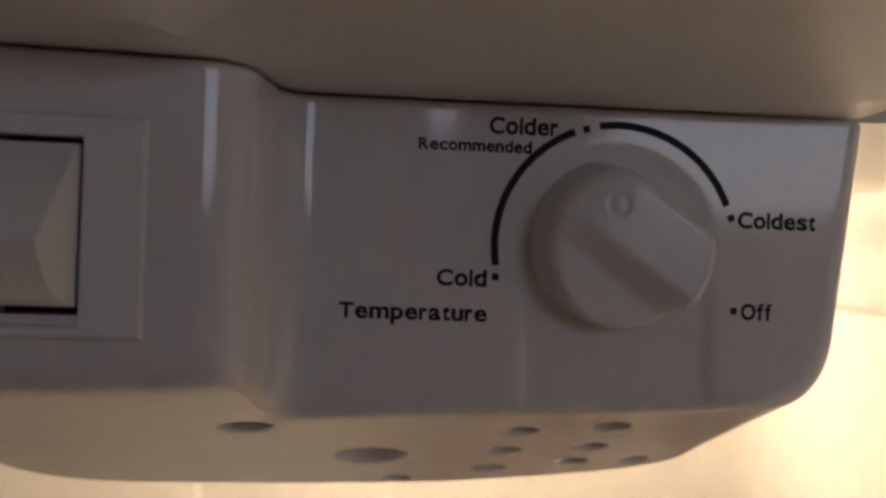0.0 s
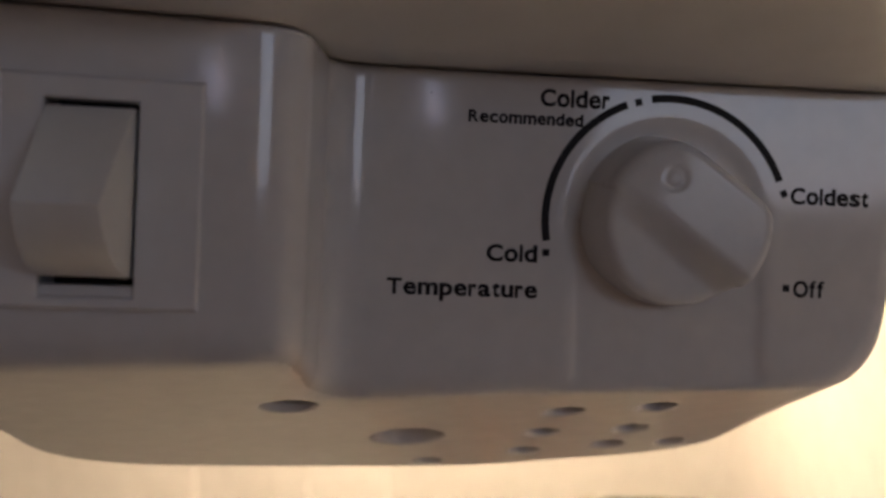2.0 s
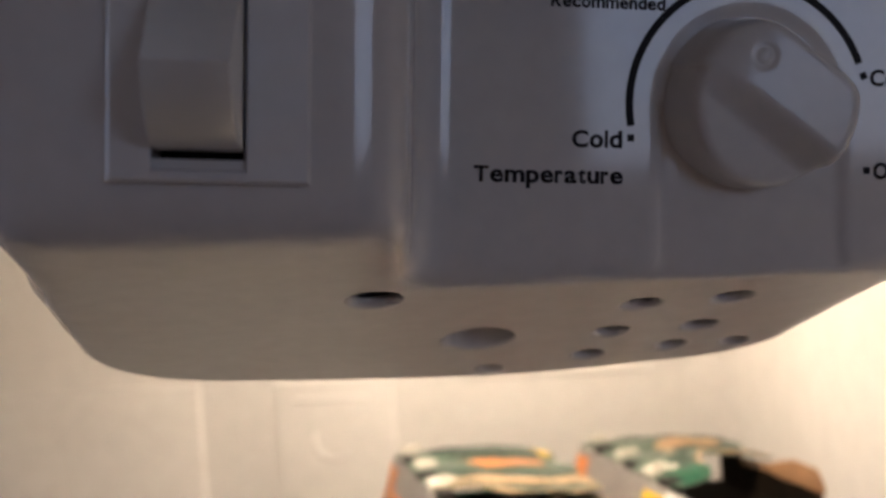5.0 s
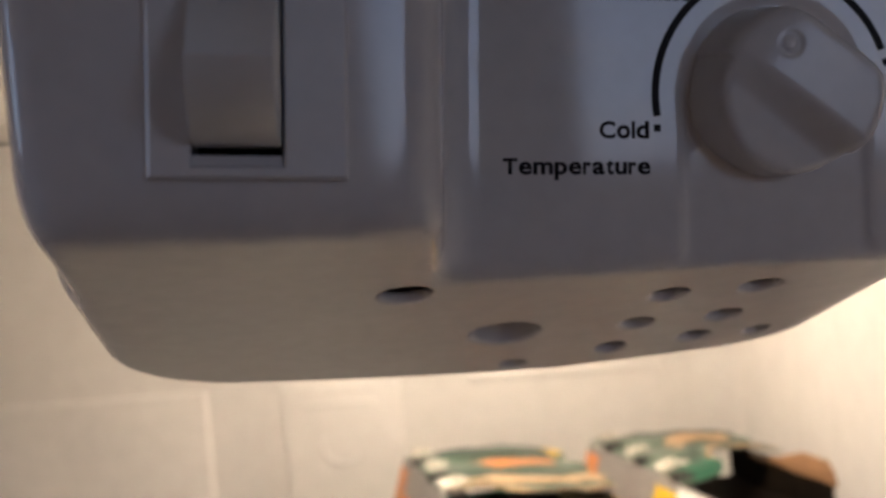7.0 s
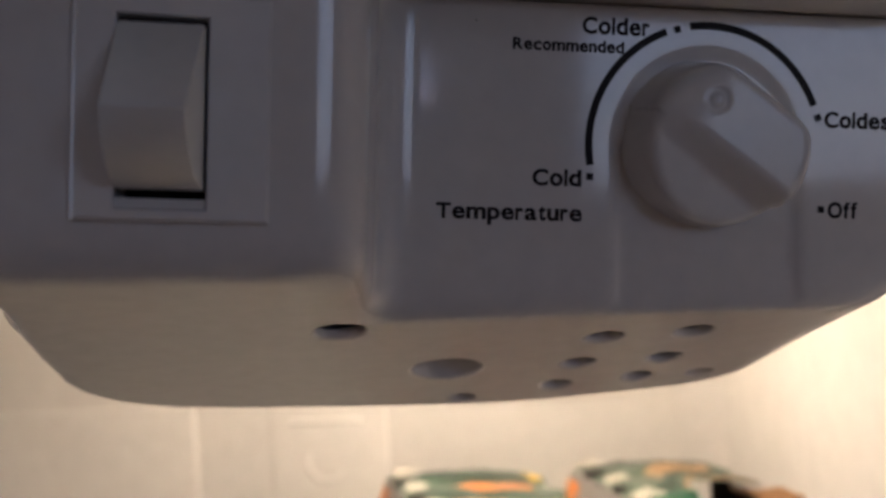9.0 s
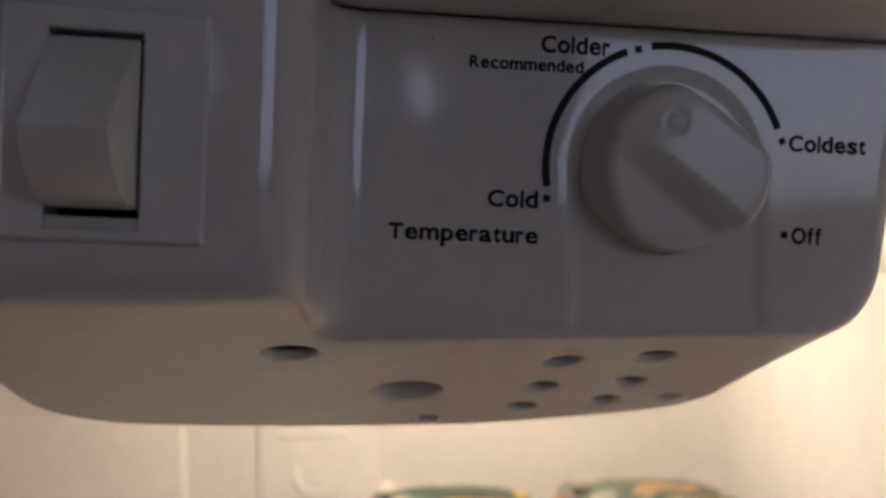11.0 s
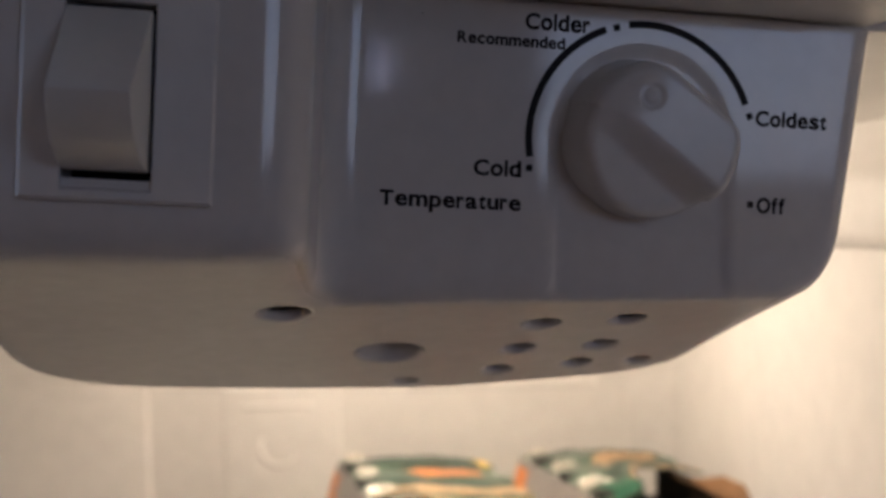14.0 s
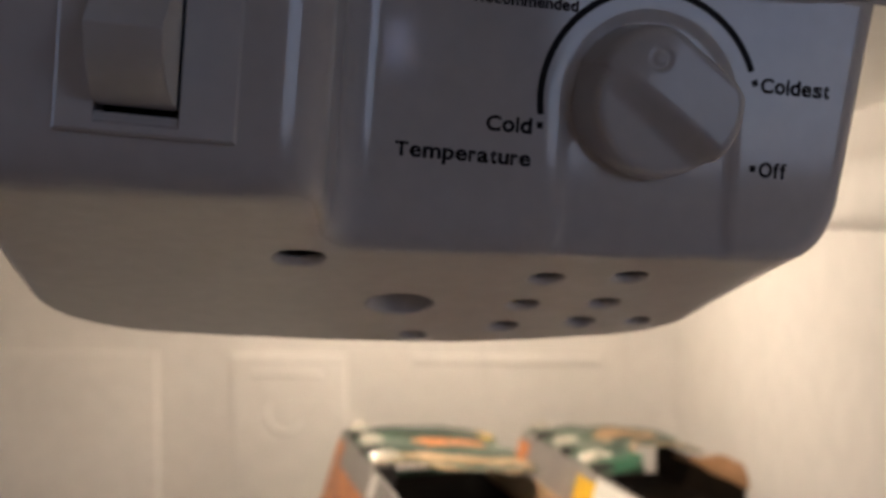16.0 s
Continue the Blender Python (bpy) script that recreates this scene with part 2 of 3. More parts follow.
def ceiling_cover():
    """The lowered ceiling above the control unit, with a rounded free edge on its right."""
    bm = bmesh.new()
    right = [(-0.115, 0.051), (-0.09, 0.057), (-0.055, 0.067), (-0.02, 0.079), (0.015, 0.0885), (0.024, 0.0905), (0.0245, 0.19), (0.60, 0.19)]
    ys = np.array([p[0] for p in right])
    xs = np.array([p[1] for p in right])
    rows = []
    for y in np.concatenate([np.linspace(-0.115, 0.024, 70), np.linspace(0.0245, 0.60, 12)]):
        x = float(np.interp(y, ys, xs))
        # in front of the unit it rises towards the door
        def level(px):
            return 0.0422 + 0.20 * max(0.0, float(np.interp(px, (-0.10, -0.056, -0.044, 0.09), (-0.110, -0.080, -0.026, 0.001))) - y)

        row = [bm.verts.new((-0.34, y, level(-0.34)))]
        for n in range(1, 48):
            px = -0.34 + (x - 0.022 + 0.34) * n / 48
            row.append(bm.verts.new((px, y, level(px))))
        for dx, dz in ((-0.012, 0), (-0.004, 0.0003), (0.002, 0.0016), (0.008, 0.0038), (0.018, 0.0068), (0.035, 0.0100), (0.060, 0.0130), (0.110, 0.0170)):
            row.append(bm.verts.new((x + dx, y, level(x + dx) + dz)))
        rows.append(row)
    for p, q in zip(rows, rows[1:]):
        for j in range(len(p) - 1):
            bm.faces.new((p[j], p[j + 1], q[j + 1], q[j]))
    res = bmesh.ops.extrude_face_region(bm, geom=list(bm.faces))
    for g in res["geom"]:
        if isinstance(g, bmesh.types.BMVert):
            g.co.z = 0.13
    ob = part("ceiling_cover", bm, CEILING_LINER, None)
    ob.matrix_basis = TILT
    tagged(ob, "off-white plastic duct cover under the fridge ceiling", kind="structure")


fridge_liner()
ceiling_cover()


# ---- the control unit ----
unit = new("control_unit")
unit.matrix_basis = TILT
tagged(unit, "white plastic fridge temperature control unit under the ceiling", "control unit")


DIAL = (0.0285, 0.0082)           # the dial's middle, across and up
HOLES = [(-0.0598, -0.0010, 0.0065), (-0.0360, 0.0445, 0.0098), (0.0065, 0.0250, 0.0048), (0.0303, 0.0263, 0.0048), (0.0015, 0.0485, 0.0047), (0.0262, 0.0500, 0.0047), (-0.0035, 0.0695, 0.0046), (0.0212, 0.0675, 0.0046), (-0.0330, 0.0765, 0.0040), (0.0400, 0.0690, 0.0038)]


def housing():
    h = 0.0008
    x0, y0, z0 = -0.168, -0.095, -0.092
    x, y, z = axes(x0, 0.104, y0, 0.108, z0, 0.048, h)
    under = (under_z(x, y) - z) * 0.94
    top = z - 0.0416 + 0 * x
    right = (x - (0.0862 + 0.11 * z - 0.30 * (y - 0.016))) * 0.93
    back = y - (0.0930 - 1.2 * (x + 0.012) ** 2)
    left = ((-0.141 - 0.25 * y - 0.08 * (z + 0.04)) - x) * 0.97
    front = (panel_y(x) - y) * 0.98
    step = (x - (-0.0500 - 0.05 * (y + 0.0095))) * 0.99
    face = (face_y(x) - y) * 0.97
    # front: the panel and the block that stands out of it
    fronts = smin(front, smax(smax(face, step, 0.0095), left, 0.010), 0.0090)
    plan = smax(smax(back, left, 0.034), right, 0.020)
    soft = 0.0055 + 0.0035 * np.clip((-0.045 - x) / 0.02, 0, 1)
    f = np.maximum(smax(plan, under, 0.012), smax(right, under, 0.016))
    f = smax(f, fronts, soft)
    f = smax(f, top, 0.0006)
    hollow = np.maximum(np.maximum(f + 0.0030, fronts + 0.0095), 0.0170 - np.sqrt((x - HOLES[1][0]) ** 2 + (y - HOLES[1][1]) ** 2))
    # the keyhole-shaped shallow seat of the knob
    dx, dz = (x - DIAL[0]) * 1.018, z - DIAL[1]
    around = np.sqrt(dx * dx + dz * dz)
    slot = np.maximum(np.abs(dx - 0.0005 + 0.03 * dz) - 0.0222, dz)
    deep = np.maximum(0.0001 + 0.07 * np.maximum(0.0214 - around, 0), np.where(dz < 0, 0.0013, 0))
    key = smax(smin(around - 0.0214, slot, 0.001) * 0.5, (y - (panel_y(x) + deep)) * 0.98, 0.0008)
    f = smax(f, -key, 0.0022)
    # the air holes in the underside
    for cx, cy, r in HOLES:
        zc = under_z(cx, cy)
        hole = np.sqrt((x - cx) ** 2 + (y - cy) ** 2) - r
        hole = np.maximum(hole, np.abs(z - zc) - (0.0085 if r > 0.007 else 0.012))
        f = smax(f, -hole, 0.0012)
    f = np.maximum(f, -hollow)
    # the well behind the switch
    well = np.maximum(np.abs(x + 0.0848) - 0.0090, np.abs(z - 0.0085) - 0.0185)
    well = np.maximum(well, y + 0.032)
    f = np.maximum(f, -well)
    me = skin(f.astype(np.float32), (x0, y0, z0), h, "housing", PLASTIC)
    # the underside has a satin finish
    me.materials.append(UNDER_PLASTIC)
    nz = np.empty(len(me.polygons) * 3, np.float32)
    me.polygons.foreach_get("normal", nz)
    me.polygons.foreach_set("material_index", (nz.reshape(-1, 3)[:, 2] < -0.78).astype(np.int32))
    part("housing", me, None, unit)


def knob():
    """A round knob with a raised grip bar, built facing -y round its own middle."""
    h = 0.0005
    x0, y0, z0 = -0.027, -0.026, -0.027
    x, y, z = axes(x0, 0.027, y0, 0.006, z0, 0.027, h)
    r = np.sqrt(x * x + z * z)
    c, s = math.cos(radians(35)), math.sin(radians(35))
    along, q = x * c - z * s, x * s + z * c
    out = -y
    # the front falls away below a slanting step that deepens to the right
    high = 0.0174 - 0.3 * along * along - 13.0 * np.maximum(-0.0050 - along, 0) ** 2
    low = np.minimum(high, 0.0136 - 0.15 * (along + 0.010))
    k = np.clip((q + 0.0085) / 0.0075, 0, 1)
    rim = np.where(q > -0.004, 0.0205, 0.0198) + 0.04 * np.clip(along - 0.012, 0, 1) + (0.0014 - 0.17 * out) * np.clip(-along / 0.010, 0, 1)
    f = smax(r - rim + 0.05 * out, (out - (low + (high - low) * k * k * (3 - 2 * k))) * 0.8, 0.0026)
    f = smax(f, (q - 0.0150 + 0.03 * out) * 0.99, 0.0026)
    f = smax(f, y - 0.0042, 0.0008)
    dent = np.sqrt((np.sqrt((along + 0.0085) ** 2 + (q - 0.0056) ** 2) - 0.0022) ** 2 + (out - 0.0173) ** 2) - 0.00050
    f = smax(f, -dent, 0.0006)
    ob = part("knob", skin(f.astype(np.float32), (x0, y0, z0), h, "knob", KNOB_PLASTIC), None, unit, "round white plastic knob with a raised grip")
    ob.location = (DIAL[0], panel_y(DIAL[0]) + 0.0016, DIAL[1])
    ob.rotation_euler = (0, 0, math.atan(SLOPE))


def switch():
    """The rocker switch: a bezel plate on the block's face and the rocker in its well."""
    turn = math.atan(FACE_SLOPE)
    cx, cz = -0.0829, 0.0078
    hw, hh = 0.0181, 0.0215           # plate
    ow, ot, ob_ = 0.0083, 0.0170, -0.0192   # opening
    off = -0.0020                     # the opening sits a little to one side
    bm = bmesh.new()

    def ring(w, t, b, y):
        return [bm.verts.new((sx * w + (off if w < 0.01 else 0), y, zz)) for sx, zz in ((-1, b), (1, b), (1, t), (-1, t))]

    loops = [ring(hw, hh, -hh, 0.0015), ring(hw, hh, -hh, -0.0016), ring(hw - 0.0007, hh - 0.0007, -hh + 0.0007, -0.0023),
             ring(ow + 0.0003, ot + 0.0003, ob_ - 0.0003, -0.0023), ring(ow, ot, ob_, -0.0019), ring(ow, ot, ob_ + 0.0004, -0.0008), ring(ow, ot, ob_ + 0.0021, -0.0002), ring(ow, ot, ob_ + 0.0022, 0.004)]
    for p, q in zip(loops, loops[1:]):
        for j in range(4):
            bm.faces.new((p[j], p[(j + 1) % 4], q[(j + 1) % 4], q[j]))
    bezel = part("switch_bezel", bm, BEZEL_PLASTIC, unit, "square white plastic switch bezel", sharp=25)
    bezel.location = (cx, face_y(cx), cz)
    bezel.rotation_euler = (0, 0, turn)
    # plate behind the rocker, its near-black standing for shade in the well
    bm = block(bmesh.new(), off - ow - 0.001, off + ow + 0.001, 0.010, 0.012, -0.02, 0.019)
    part("well_shade", bm, SHADE_BLACK, bezel, "near-black plate standing for the shade in the switch well")

    # rocker: a wedge with a blunt ridge, the lower face bulging a little
    rw = ow - 0.0003
    prof = [(0.004, 0.0163), (-0.0010, 0.0162), (-0.0238, -0.0022), (-0.0208, -0.0062), (-0.0168, -0.0098), (-0.0112, -0.0127), (-0.0050, -0.0144), (-0.0012, -0.0149), (0.004, -0.0150)]
    bm = bmesh.new()
    sides = []
    for sx in (-1, 1):
        sides.append([bm.verts.new((sx * (rw - (0.0016 if sx > 0 else 0.0006) * max(0.0, -y) / 0.024), y, zz)) for y, zz in prof])
    n = len(prof)
    for j in range(n):
        bm.faces.new((sides[0][j], sides[0][(j + 1) % n], sides[1][(j + 1) % n], sides[1][j]))
    bm.faces.new(sides[0])
    bm.faces.new(sides[1])
    bmesh.ops.recalc_face_normals(bm, faces=bm.faces)
    es = [e for e in bm.edges if len(e.link_faces) == 2 and e.calc_face_angle() > radians(25)]
    bmesh.ops.bevel(bm, geom=es, offset=0.0004, segments=2, affect="EDGES", profile=0.5)
    rocker = part("rocker", bm, ROCKER_PLASTIC, unit, "white plastic rocker with a blunt ridge", sharp=32)
    rocker.location = (cx + off + 0.0002, face_y(cx + off) - 0.0010, cz - 0.0005)
    rocker.rotation_euler = (0, 0, turn * 0.72)


def on_panel(ob, x, z, proud):
    turn = math.atan(SLOPE)
    ob.matrix_basis = Matrix.Translation((x, panel_y(x) - proud / math.cos(turn), z)) @ Matrix.Rotation(turn, 4, "Z")


# ink widths and side gaps of a plain grotesque, in thousandths
INK_WIDTH = {"C": 640, "o": 535, "l": 125, "d": 510, "e": 510, "r": 320, "R": 620, "c": 500, "m": 790, "n": 480, "T": 580, "p": 510, "a": 500, "t": 300, "u": 480, "s": 480, "O": 690, "f": 300}
INK_GAP = 62


def glyph_mesh(char, weight):
    cu = bpy.data.curves.new("lettering", "FONT")
    cu.body = char
    cu.size = 0.01
    cu.offset = weight
    cu.resolution_u = 6
    tmp = new("lettering", cu)
    bpy.context.view_layer.update()
    me = bpy.data.meshes.new_from_object(tmp.evaluated_get(bpy.context.evaluated_depsgraph_get()))
    bpy.data.objects.remove(tmp)
    co = np.empty(len(me.vertices) * 3, np.float32)
    me.vertices.foreach_get("co", co)
    return me, co.reshape(-1, 3)


def lettering(text, x0, x1, base, height, weight):
    """Printed words on the panel, from x0 to x1, standing on base, with tall small letters."""
    cap0 = glyph_mesh("T", weight)[1][:, 1].max()
    low0 = glyph_mesh("x", weight)[1][:, 1].max()
    asc0 = glyph_mesh("l", weight)[1][:, 1].max()
    length = sum(INK_WIDTH[c] + INK_GAP for c in text) - INK_GAP
    unit_width = (x1 - x0) / math.cos(math.atan(SLOPE)) / length
    bm = bmesh.new()
    start = 0.0
    for c in text:
        me, co = glyph_mesh(c, weight)
        u = (co[:, 0] - co[:, 0].min()) / (co[:, 0].max() - co[:, 0].min()) * INK_WIDTH[c] * unit_width + start
        v = co[:, 1]
        if c.isupper():
            v = v / cap0 * height
        else:
            v = np.where(v < low0, v / low0 * 0.76 * height, 0.76 * height + (v - low0) / (asc0 - low0) * 0.26 * height)
        me.vertices.foreach_set("co", np.stack([u, np.zeros_like(u), v], 1).astype(np.float32).ravel())
        bm.from_mesh(me)
        bpy.data.meshes.remove(me)
        start += (INK_WIDTH[c] + INK_GAP) * unit_width
    res = bmesh.ops.extrude_face_region(bm, geom=list(bm.faces))
    for g in res["geom"]:
        if isinstance(g, bmesh.types.BMVert):
            g.co.y -= 0.00008
    ob = part("lettering", bm, INK, unit, "black printed word " + text, smooth=False)
    on_panel(ob, x0, base, 0.00006)


def flat_stroke(name, outline):
    bm = bmesh.new()
    f = bm.faces.new([bm.verts.new((u, 0, v)) for u, v in outline])
    res = bmesh.ops.extrude_face_region(bm, geom=[f])
    for g in res["geom"]:
        if isinstance(g, bmesh.types.BMVert):
            g.co.y -= 0.00008
    return part(name, bm, INK, unit, smooth=False)


def dial_arc(a0, a1, r=0.0295, w=0.0018):
    angles = [radians(a0 + (a1 - a0) * i / 40) for i in range(41)]
    outline = [((r + w / 2) * math.cos(a), (r + w / 2) * math.sin(a)) for a in angles]
    outline += [((r - w / 2) * math.cos(a), (r - w / 2) * math.sin(a)) for a in reversed(angles)]
    ob = flat_stroke("dial_arc", outline)
    on_panel(ob, *DIAL, 0.00006)


def dial_dot(x, z, size=0.00165, lean=0):
    c, s = math.cos(radians(lean)) * size / 2, math.sin(radians(lean)) * size / 2
    ob = flat_stroke("dial_dot", [(-c + s, -c - s), (c + s, -c + s), (c - s, c + s), (-c - s, c - s)])
    on_panel(ob, x, z, 0.00006)


housing()
knob()
switch()
lettering("Colder", -0.0026, 0.0137, 0.0345, 0.0039, 0.00028)
lettering("Recommended", -0.0192, 0.0076, 0.0300, 0.0027, 0.00028)
lettering("Cold", -0.0138, -0.0020, -0.0023, 0.0038, 0.00028)
lettering("Temperature", -0.0364, -0.0017, -0.0107, 0.0036, 0.00028)
lettering("Coldest", 0.0583, 0.0776, 0.0141, 0.0038, 0.00028)
lettering("Off", 0.0598, 0.0674, -0.0083, 0.0038, 0.00028)
dial_arc(190.5, 111.5)
dial_arc(99.5, 22.0)
dial_dot(0.0000, 0.0000)
dial_dot(0.0206, 0.0364, lean=15)
dial_dot(0.0566, 0.0163, lean=25)
dial_dot(0.0580, -0.0064)
# a tiny dark speck on the panel, not one of the dial's marks
dial_dot(-0.0279, 0.0362, 0.0003, 30)


# ---- the lamp behind the control unit ----
def lamp():
    root = new("light_bulb")
    tagged(root, "warm glowing bulb behind the control unit", "light bulb")
    bm = bmesh.new()
    bmesh.ops.create_uvsphere(bm, u_segments=24, v_segments=16, radius=0.016)
    for v in bm.verts:
        if v.co.z > 0:
            v.co.z *= 1.5
            v.co.xy *= 1 - 0.35 * max(0, v.co.z / 0.024) ** 2
    part("bulb", bm, BULB_GLOW, root)
    bm = bmesh.new()
    bmesh.ops.create_cone(bm, cap_ends=True, segments=24, radius1=0.011, radius2=0.014, depth=0.030, matrix=Matrix.Translation((0, 0, 0.037)))
    part("socket", bm, SOCKET, root)
    root.location = (-0.085, 0.390, -0.010)


lamp()


# ---- cartons on the shelf ----
SHELF_Z = -0.335


def shelf():
    bm = block(bmesh.new(), LEFT, RIGHT + 0.002, 0.02, BACK - 0.006, SHELF_Z - 0.012, SHELF_Z, 0.002)
    ob = part("shelf", bm, GLASS_SHELF, None)
    tagged(ob, "white plastic fridge shelf", "shelf", kind="structure")


def carton(m, tone, seed, bright):
    """A torn-open carton of cans: printed sides, a part of its top left at the back, the shade inside painted
    near-black.
    """
    rnd = random.Random(seed)
    w, d, h = (0.099 if bright else 0.106), 0.215, 0.138
    root = new("drinks_carton")
    root.matrix_basis = m
    label = "torn-open green carton with white and yellow print on the shelf" if bright else "torn-open green and orange printed drinks carton on the shelf"
    tagged(root, label, "carton", "cartons on the shelf")
    t = 0.0012

    def length(u):
        """How far the top reaches from the far end before it is torn off."""
        if bright:
            return 0.150 - 0.075 * (0.5 + 0.5 * math.tanh((u - 0.40) * 11)) + 0.012 * u
        return 0.152 - 0.012 * math.cos(u * 5.0) - 0.020 * (1 - u) ** 4

    def on_top(u, v, lift=0.0):
        """A place on the top, u across and v from the far end to the torn edge: pressed up in rows by the cans below."""
        n = length(u)
        s = n * v
        row = abs(math.sin(math.pi * s / 0.053))
        wide = w * (1.0 + 0.07 * (row - 0.5) * u)
        z = h - 0.003 + 0.0035 * row * math.sin(math.pi * min(1.0, u * 0.9 + 0.1)) + 0.003 * math.sin(math.pi * u)
        z += 0.0025 * noise.noise(Vector((u * 5, s * 45, seed))) + 0.0012 * noise.noise(Vector((u * 13, s * 120, seed)))
        return Vector((u * wide, d - 0.38 * u * w * (1 - 0.4 * v) - s, z + lift))

    def wall(name, mat, x0, x1, y0, y1, z0, z1, label=""):
        part(name, block(bmesh.new(), x0, x1, y0, y1, z0, z1, 0.0004, 1), mat, root, label)

    def side(name, mat, proud, y0, y1, z0, z1, label=""):
        """A piece of the long side, which leans out below the torn top."""
        bm = bmesh.new()
        out = [lambda z: -0.32 * (h - z) - proud, lambda z: -0.32 * (h - z) + t]
        ring = [[bm.verts.new((f(z), y, z)) for f, z in ((out[0], z0), (out[0], z1), (out[1], z1), (out[1], z0))] for y in (y0, y1)]
        for j in range(4):
            bm.faces.new((ring[0][j], ring[0][(j + 1) % 4], ring[1][(j + 1) % 4], ring[1][j]))
        bm.faces.new(ring[0])
        bm.faces.new(ring[1])
        part(name, bm, mat, root, label, smooth=False)

    def sheet(name, mat, place, nu, nv, thick, label=""):
        bm = bmesh.new()
        rows = [[bm.verts.new(place(i / nu, j / nv)) for j in range(nv + 1)] for i in range(nu + 1)]
        for p, q in zip(rows, rows[1:]):
            for j in range(nv):
                bm.faces.new((p[j], p[j + 1], q[j + 1], q[j]))
        res = bmesh.ops.extrude_face_region(bm, geom=list(bm.faces))
        for g in res["geom"]:
            if isinstance(g, bmesh.types.BMVert):
                g.co.z -= thick
        part(name, bm, mat, root, label)

    def print_on_top(name, mat, u0, u1, v0, v1, label):
        wob = rnd.uniform(-0.03, 0.03)
        sheet(name, mat, lambda a, b: on_top(u0 + (u1 - u0) * a, v0 + (v1 - v0) * b + wob * (a - 0.5), 0.0009), 12, 5, 0.0006, label)

    # local: x across, y from the near end (0) to the far end (d), z up
    wall("bottom", GREY, 0, w, 0, d, 0, t)
    wall("back_panel", GREEN, 0, w * 0.9, d - 0.040, d - 0.039, t, h - 0.030)
    # the bright carton's right panel is near-black to stand for shade inside
    wall("right_panel", SHADE_AND_PRINT if bright else TAN, w - t, w, 0, d - 0.042, t, h - 0.010)
    side("left_panel", GREY, 0, 0.0, d - t, h - 0.066, h - 0.004, "grey printed side panel")
    wall("left_base", TAN, -0.0215, -0.0203, 0.0, d - t, t, h - 0.066, "tan printed lower side")
    wall("front_panel", ORANGE, t, w - t, 0, t, t, h - 0.05, "orange printed end panel")
    side("orange_band", ORANGE, 0.0006, d - (0.110 if bright else 0.195), d - 0.002, h - 0.064, h - (0.032 if bright else 0.026), "orange printed band")
    side("orange_end", ORANGE, 0.0007, d - 0.024, d - 0.002, h - 0.033, h - 0.010, "orange printed corner")
    side("dark_emblem", SHADE_AND_PRINT, 0.0010, d - 0.075, d - 0.055, h - 0.064, h - 0.045, "dark printed emblem")
    if bright:
        side("yellow_patch", YELLOW, 0.0006, d - 0.150, d - 0.120, h - 0.064, h - 0.010, "yellow printed patch")
        side("white_patch", WHITE_CARD, 0.0006, 0.0, d - 0.1505, h - 0.064, h - 0.006, "white printed patch")
    else:
        side("tan_patch", TAN, 0.0007, 0.01, 0.06, h - 0.064, h - 0.045, "tan printed patch")
        side("white_patch", WHITE_CARD, 0.0006, 0.062, 0.078, h - 0.022, h - 0.006, "white printed patch")
    # no gap is cut: near-black blocks paint the shade under each tab
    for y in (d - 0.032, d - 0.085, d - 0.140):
        wall("tab_shade", SHADE_BLACK, -0.0012, 0.012, y - 0.008, y + 0.004, h - 0.012, h + 0.0005, "near-black block standing for the shade under a torn tab")
    sheet("top_panel", tone, on_top, 28, 26, 0.001, "green printed top panel with a torn edge")
    print_on_top("back_edge", GREY, 0.02, 0.98, 0.0, 0.06, "grey worn back edge")
    if bright:
        print_on_top("printed_panel", DARK_GREEN, 0.55, 0.93, 0.10, 0.30, "dark green printed panel")
        print_on_top("printed_bar", TAN, 0.36, 0.84, 0.34, 0.56, "pale tan printed bar")
        print_on_top("printed_panel", DARK_GREEN, 0.22, 0.98, 0.62, 0.78, "dark green printed panel")
        print_on_top("printed_panel", GREEN, 0.10, 0.36, 0.74, 0.99, "bright green printed panel")
        print_on_top("torn_lip", TAN, 0.37, 0.99, 0.93, 1.0, "torn tan board edge")
    else:
        print_on_top("printed_panel", DARK_GREEN, 0.17, 0.88, 0.08, 0.29, "dark green printed panel")
        print_on_top("yellow_end", YELLOW, 0.90, 0.97, 0.08, 0.26, "yellow printed end")
        print_on_top("printed_bar", ORANGE, 0.34, 0.80, 0.36, 0.55, "orange printed bar")
        print_on_top("printed_panel", DARK_GREEN, 0.10, 0.99, 0.60, 0.74, "dark green printed panel")
        print_on_top("printed_bar", TAN, 0.12, 0.97, 0.80, 0.91, "tan printed bar")
        print_on_top("torn_lip", TAN, 0.03, 0.99, 0.975, 1.0, "pale torn board edge")
    # the right side panel, torn free, stands up and bends outwards
    if bright:
        def flap(a, b):
            y = (d - 0.075) * (1 - a)
            rise = 0.013 * min(1.0, a * 2.2) ** 1.5 * b
            return Vector((w - 0.003 + 0.004 * b * b, y, h - 0.012 + rise + 0.0015 * noise.noise(Vector((a * 6, b * 3, 9)))))
        sheet("torn_flap", BROWN, flap, 20, 8, 0.0015, "brown-orange torn side flap")
    # crumpled foil-like torn tabs along the long edge
    for k, (y, size) in enumerate(((d - 0.010, 0.010), (d - 0.062, 0.012), (d - 0.116, 0.015))):
        def tab(a, b):
            u, v = a - 0.5, b - 0.5
            z = h - 0.0005 + 0.006 * (0.5 - u * u - v * v) + 0.006 * noise.noise(Vector((u * 5 + k * 3, v * 5, seed)))
            return Vector((0.011 + u * size * (1.35 + 0.3 * noise.noise(Vector((v * 4, k, seed)))), y + v * size * 0.8, z))
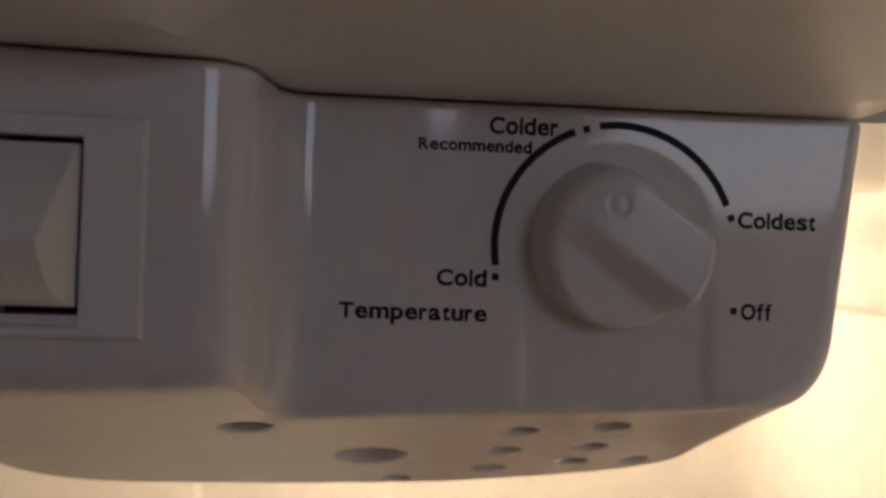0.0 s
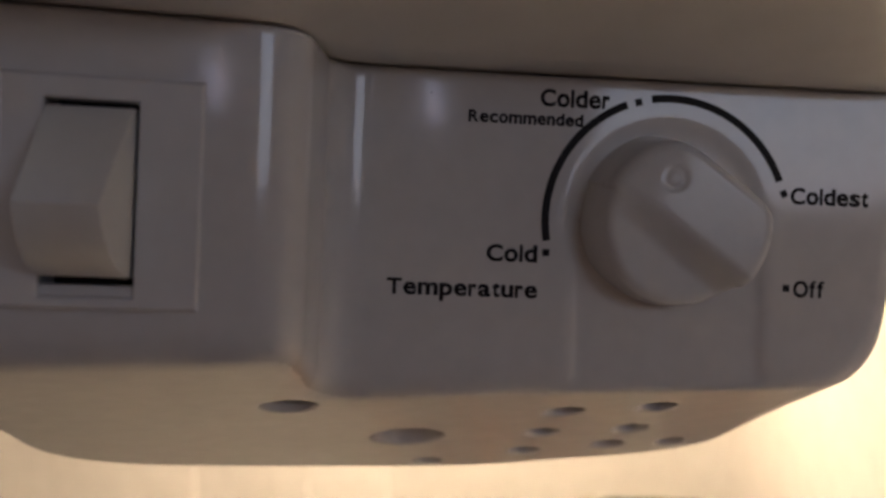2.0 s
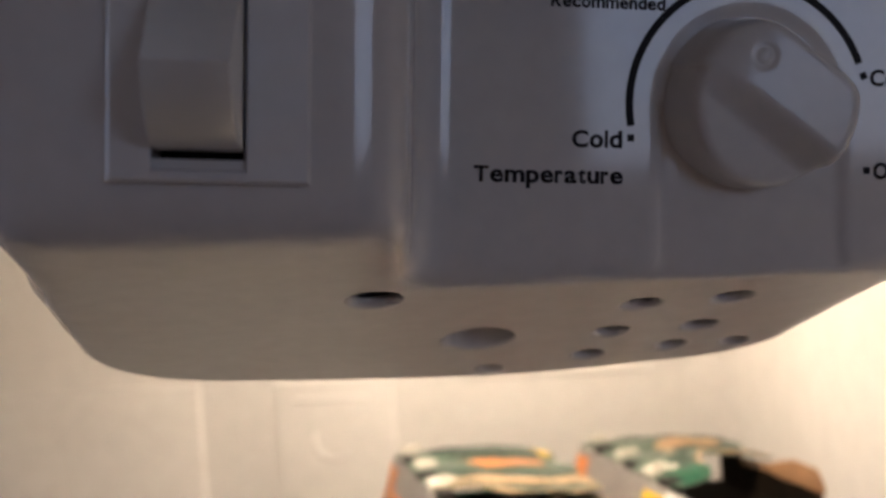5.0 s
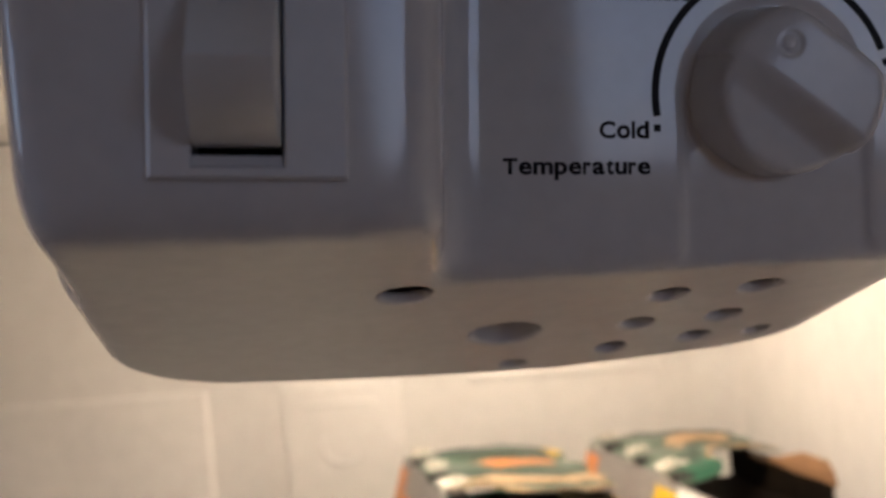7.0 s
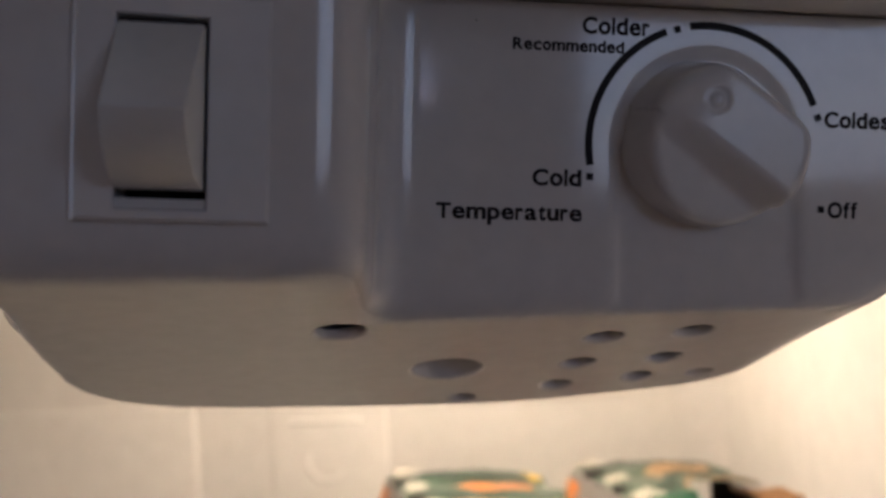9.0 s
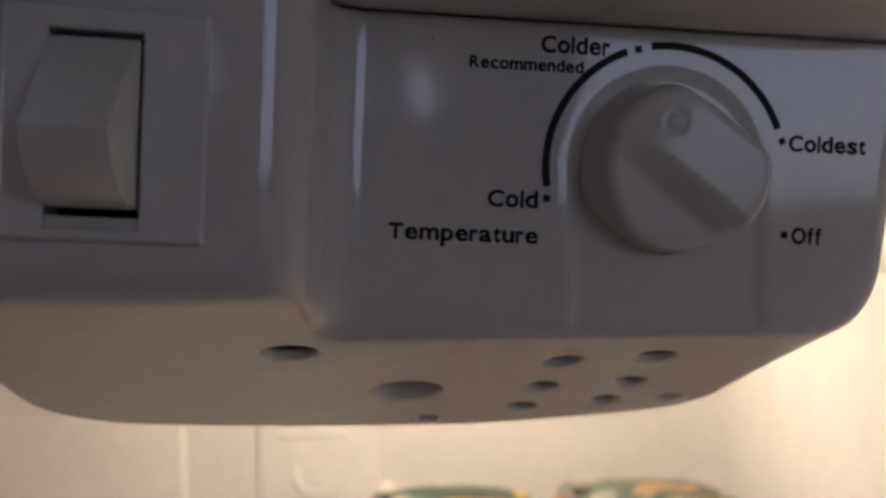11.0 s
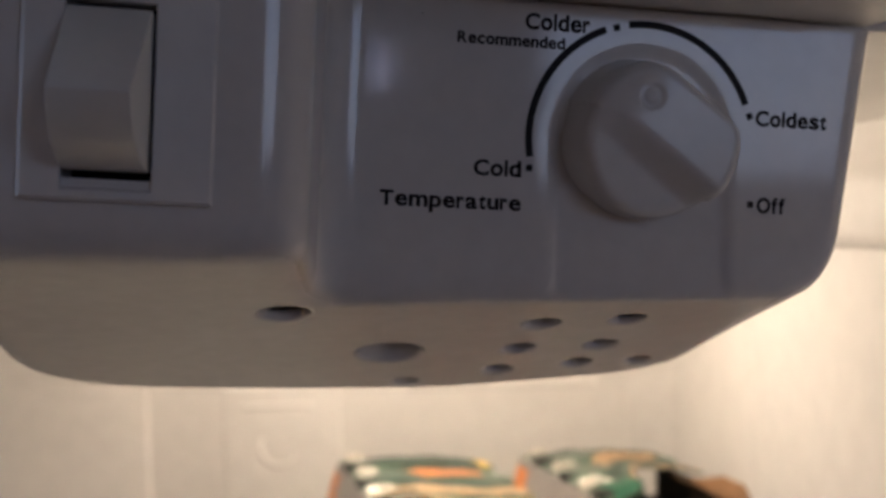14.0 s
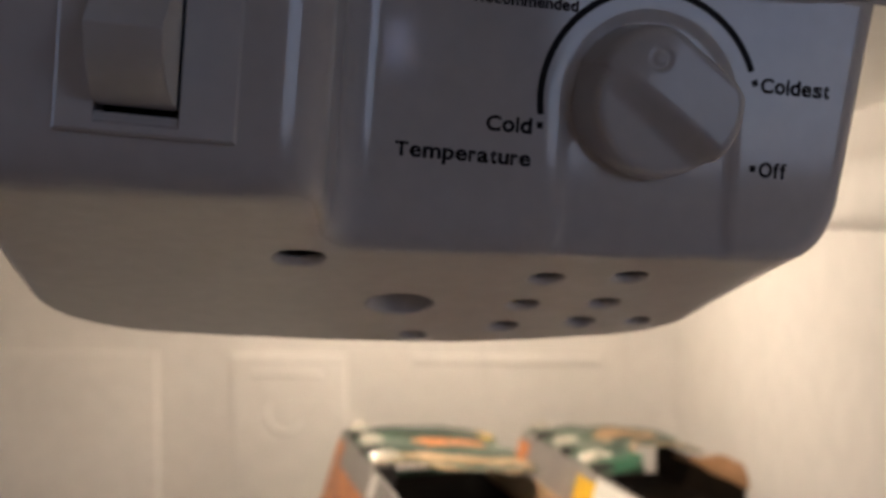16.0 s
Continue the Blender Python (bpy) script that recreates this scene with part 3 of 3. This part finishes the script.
        sheet("torn_tab", FOIL, tab, 12, 9, 0.0045, "crumpled shiny torn tab")
    # solid near-black block in place of the shade inside the carton
    wall("inner_shade", SHADE_AND_PRINT, t, w - t, t, d - 0.045, 0.02, h - 0.034, "near-black block standing for the shade inside the carton")


def carton_pose(x, y, yaw, z=SHELF_Z):
    """Stands the carton with the far left corner of its top over (x, y)."""
    d = 0.215
    r = Matrix.Rotation(radians(yaw), 4, "Z")
    return Matrix.Translation(Vector((x, y, z)) - (r @ Vector((0, d, 0)))) @ r


shelf()
carton(carton_pose(-0.128, 0.570, 17.0), DULL_GREEN, 1, False)
carton(carton_pose(0.0200, 0.572, 18.0), DULL_GREEN, 4, True)


# ---- the room in front of the fridge ----
def room():
    # unseen closing walls, kept near and warm as a reflector for the panel
    x0, x1, y0, y1, z0, z1 = -1.6, 2.0, -1.35, FRONT + 0.0, -1.4, 1.2
    # the near side wall, with a window
    gap = (-0.95, -0.30, 0.05, 0.75)
    bm = bmesh.new()
    block(bm, x0 - 0.1, x0, y0, gap[0], z0, z1)
    block(bm, x0 - 0.1, x0, gap[0], gap[1], z0, gap[2])
    block(bm, x0 - 0.1, x0, gap[0], gap[1], gap[3], z1)
    block(bm, x0 - 0.1, x0, gap[1], y1 + 0.5, z0, z1)
    ob = part("wall_room_left", bm, BOUNCE_PAINT, None, smooth=False)
    tagged(ob, "unseen kitchen wall in warm light-bouncing paint with a window opening", kind="structure")
    ob = slab("wall_room_right", x1, x1 + 0.1, y0, y1 + 0.5, z0, z1, BOUNCE_PAINT)
    tagged(ob, "unseen kitchen wall in warm light-bouncing paint", kind="structure")
    ob = slab("floor_room", x0 - 0.1, x1 + 0.1, y0 - 0.1, y1 + 0.5, z0 - 0.1, z0, ROOM_FLOOR)
    tagged(ob, "brown kitchen floor", kind="structure")
    ob = slab("ceiling_room", x0 - 0.1, x1 + 0.1, y0 - 0.1, y1 + 0.5, z1, z1 + 0.1, BOUNCE_PAINT)
    tagged(ob, "painted kitchen ceiling", kind="structure")
    # the facing wall with its two window openings, set close to bounce warm light
    gaps = [(0.366, 0.380, 0.172, 0.245), (0.66, 1.40, 0.015, 0.41)]
    bm = bmesh.new()
    cuts = [x0] + [v for g in gaps for v in g[:2]] + [x1]
    for n, (a, b) in enumerate(zip(cuts, cuts[1:])):
        if n % 2 == 0:
            block(bm, a, b, y0 - 0.1, y0, z0, z1)
        else:
            g = gaps[n // 2]
            block(bm, a, b, y0 - 0.1, y0, z0, g[2])
            block(bm, a, b, y0 - 0.1, y0, g[3], z1)
    ob = part("wall_room_window", bm, BOUNCE_PAINT, None, smooth=False)
    tagged(ob, "unseen kitchen wall set close to bounce warm light, with two window openings", kind="structure")

    def daylight(wide, high, power, m):
        la = bpy.data.lights.new("window_light", "AREA")
        la.shape, la.size, la.size_y = "RECTANGLE", wide, high
        la.energy, la.color = power, (0.50, 0.60, 0.98)
        new("window_light", la).matrix_basis = m

    for g, power in zip(gaps, (0.04, 1.65)):
        daylight(g[1] - g[0], g[3] - g[2], power, pose((g[0] + g[1]) / 2, y0 - 0.02, (g[2] + g[3]) / 2, 90, 0, 0))
    daylight(gap[1] - gap[0], gap[3] - gap[2], 2.2, pose(x0 - 0.02, (gap[0] + gap[1]) / 2, (gap[2] + gap[3]) / 2, 90, 0, -90))
    # the front of the appliance round the opening
    ob = slab("wall_fridge_side", RIGHT + 0.12, x1, y1, y1 + 0.05, z0, z1, BOUNCE_PAINT)
    tagged(ob, "painted wall beside the fridge", kind="structure")
    ob = slab("wall_fridge_other_side", x0, LEFT - 0.05, y1, y1 + 0.05, z0, z1, BOUNCE_PAINT)
    tagged(ob, "painted wall beside the fridge", kind="structure")
    ob = slab("wall_above_fridge", LEFT - 0.05, RIGHT + 0.12, y1, y1 + 0.05, TOP_Z + 0.05, z1, BOUNCE_PAINT)
    tagged(ob, "painted wall above the fridge", kind="structure")
    ob = slab("wall_below_fridge", LEFT - 0.05, RIGHT + 0.12, y1, y1 + 0.05, z0, FLOOR_Z - 0.05, BOUNCE_PAINT)
    tagged(ob, "painted wall below the fridge", kind="structure")


room()
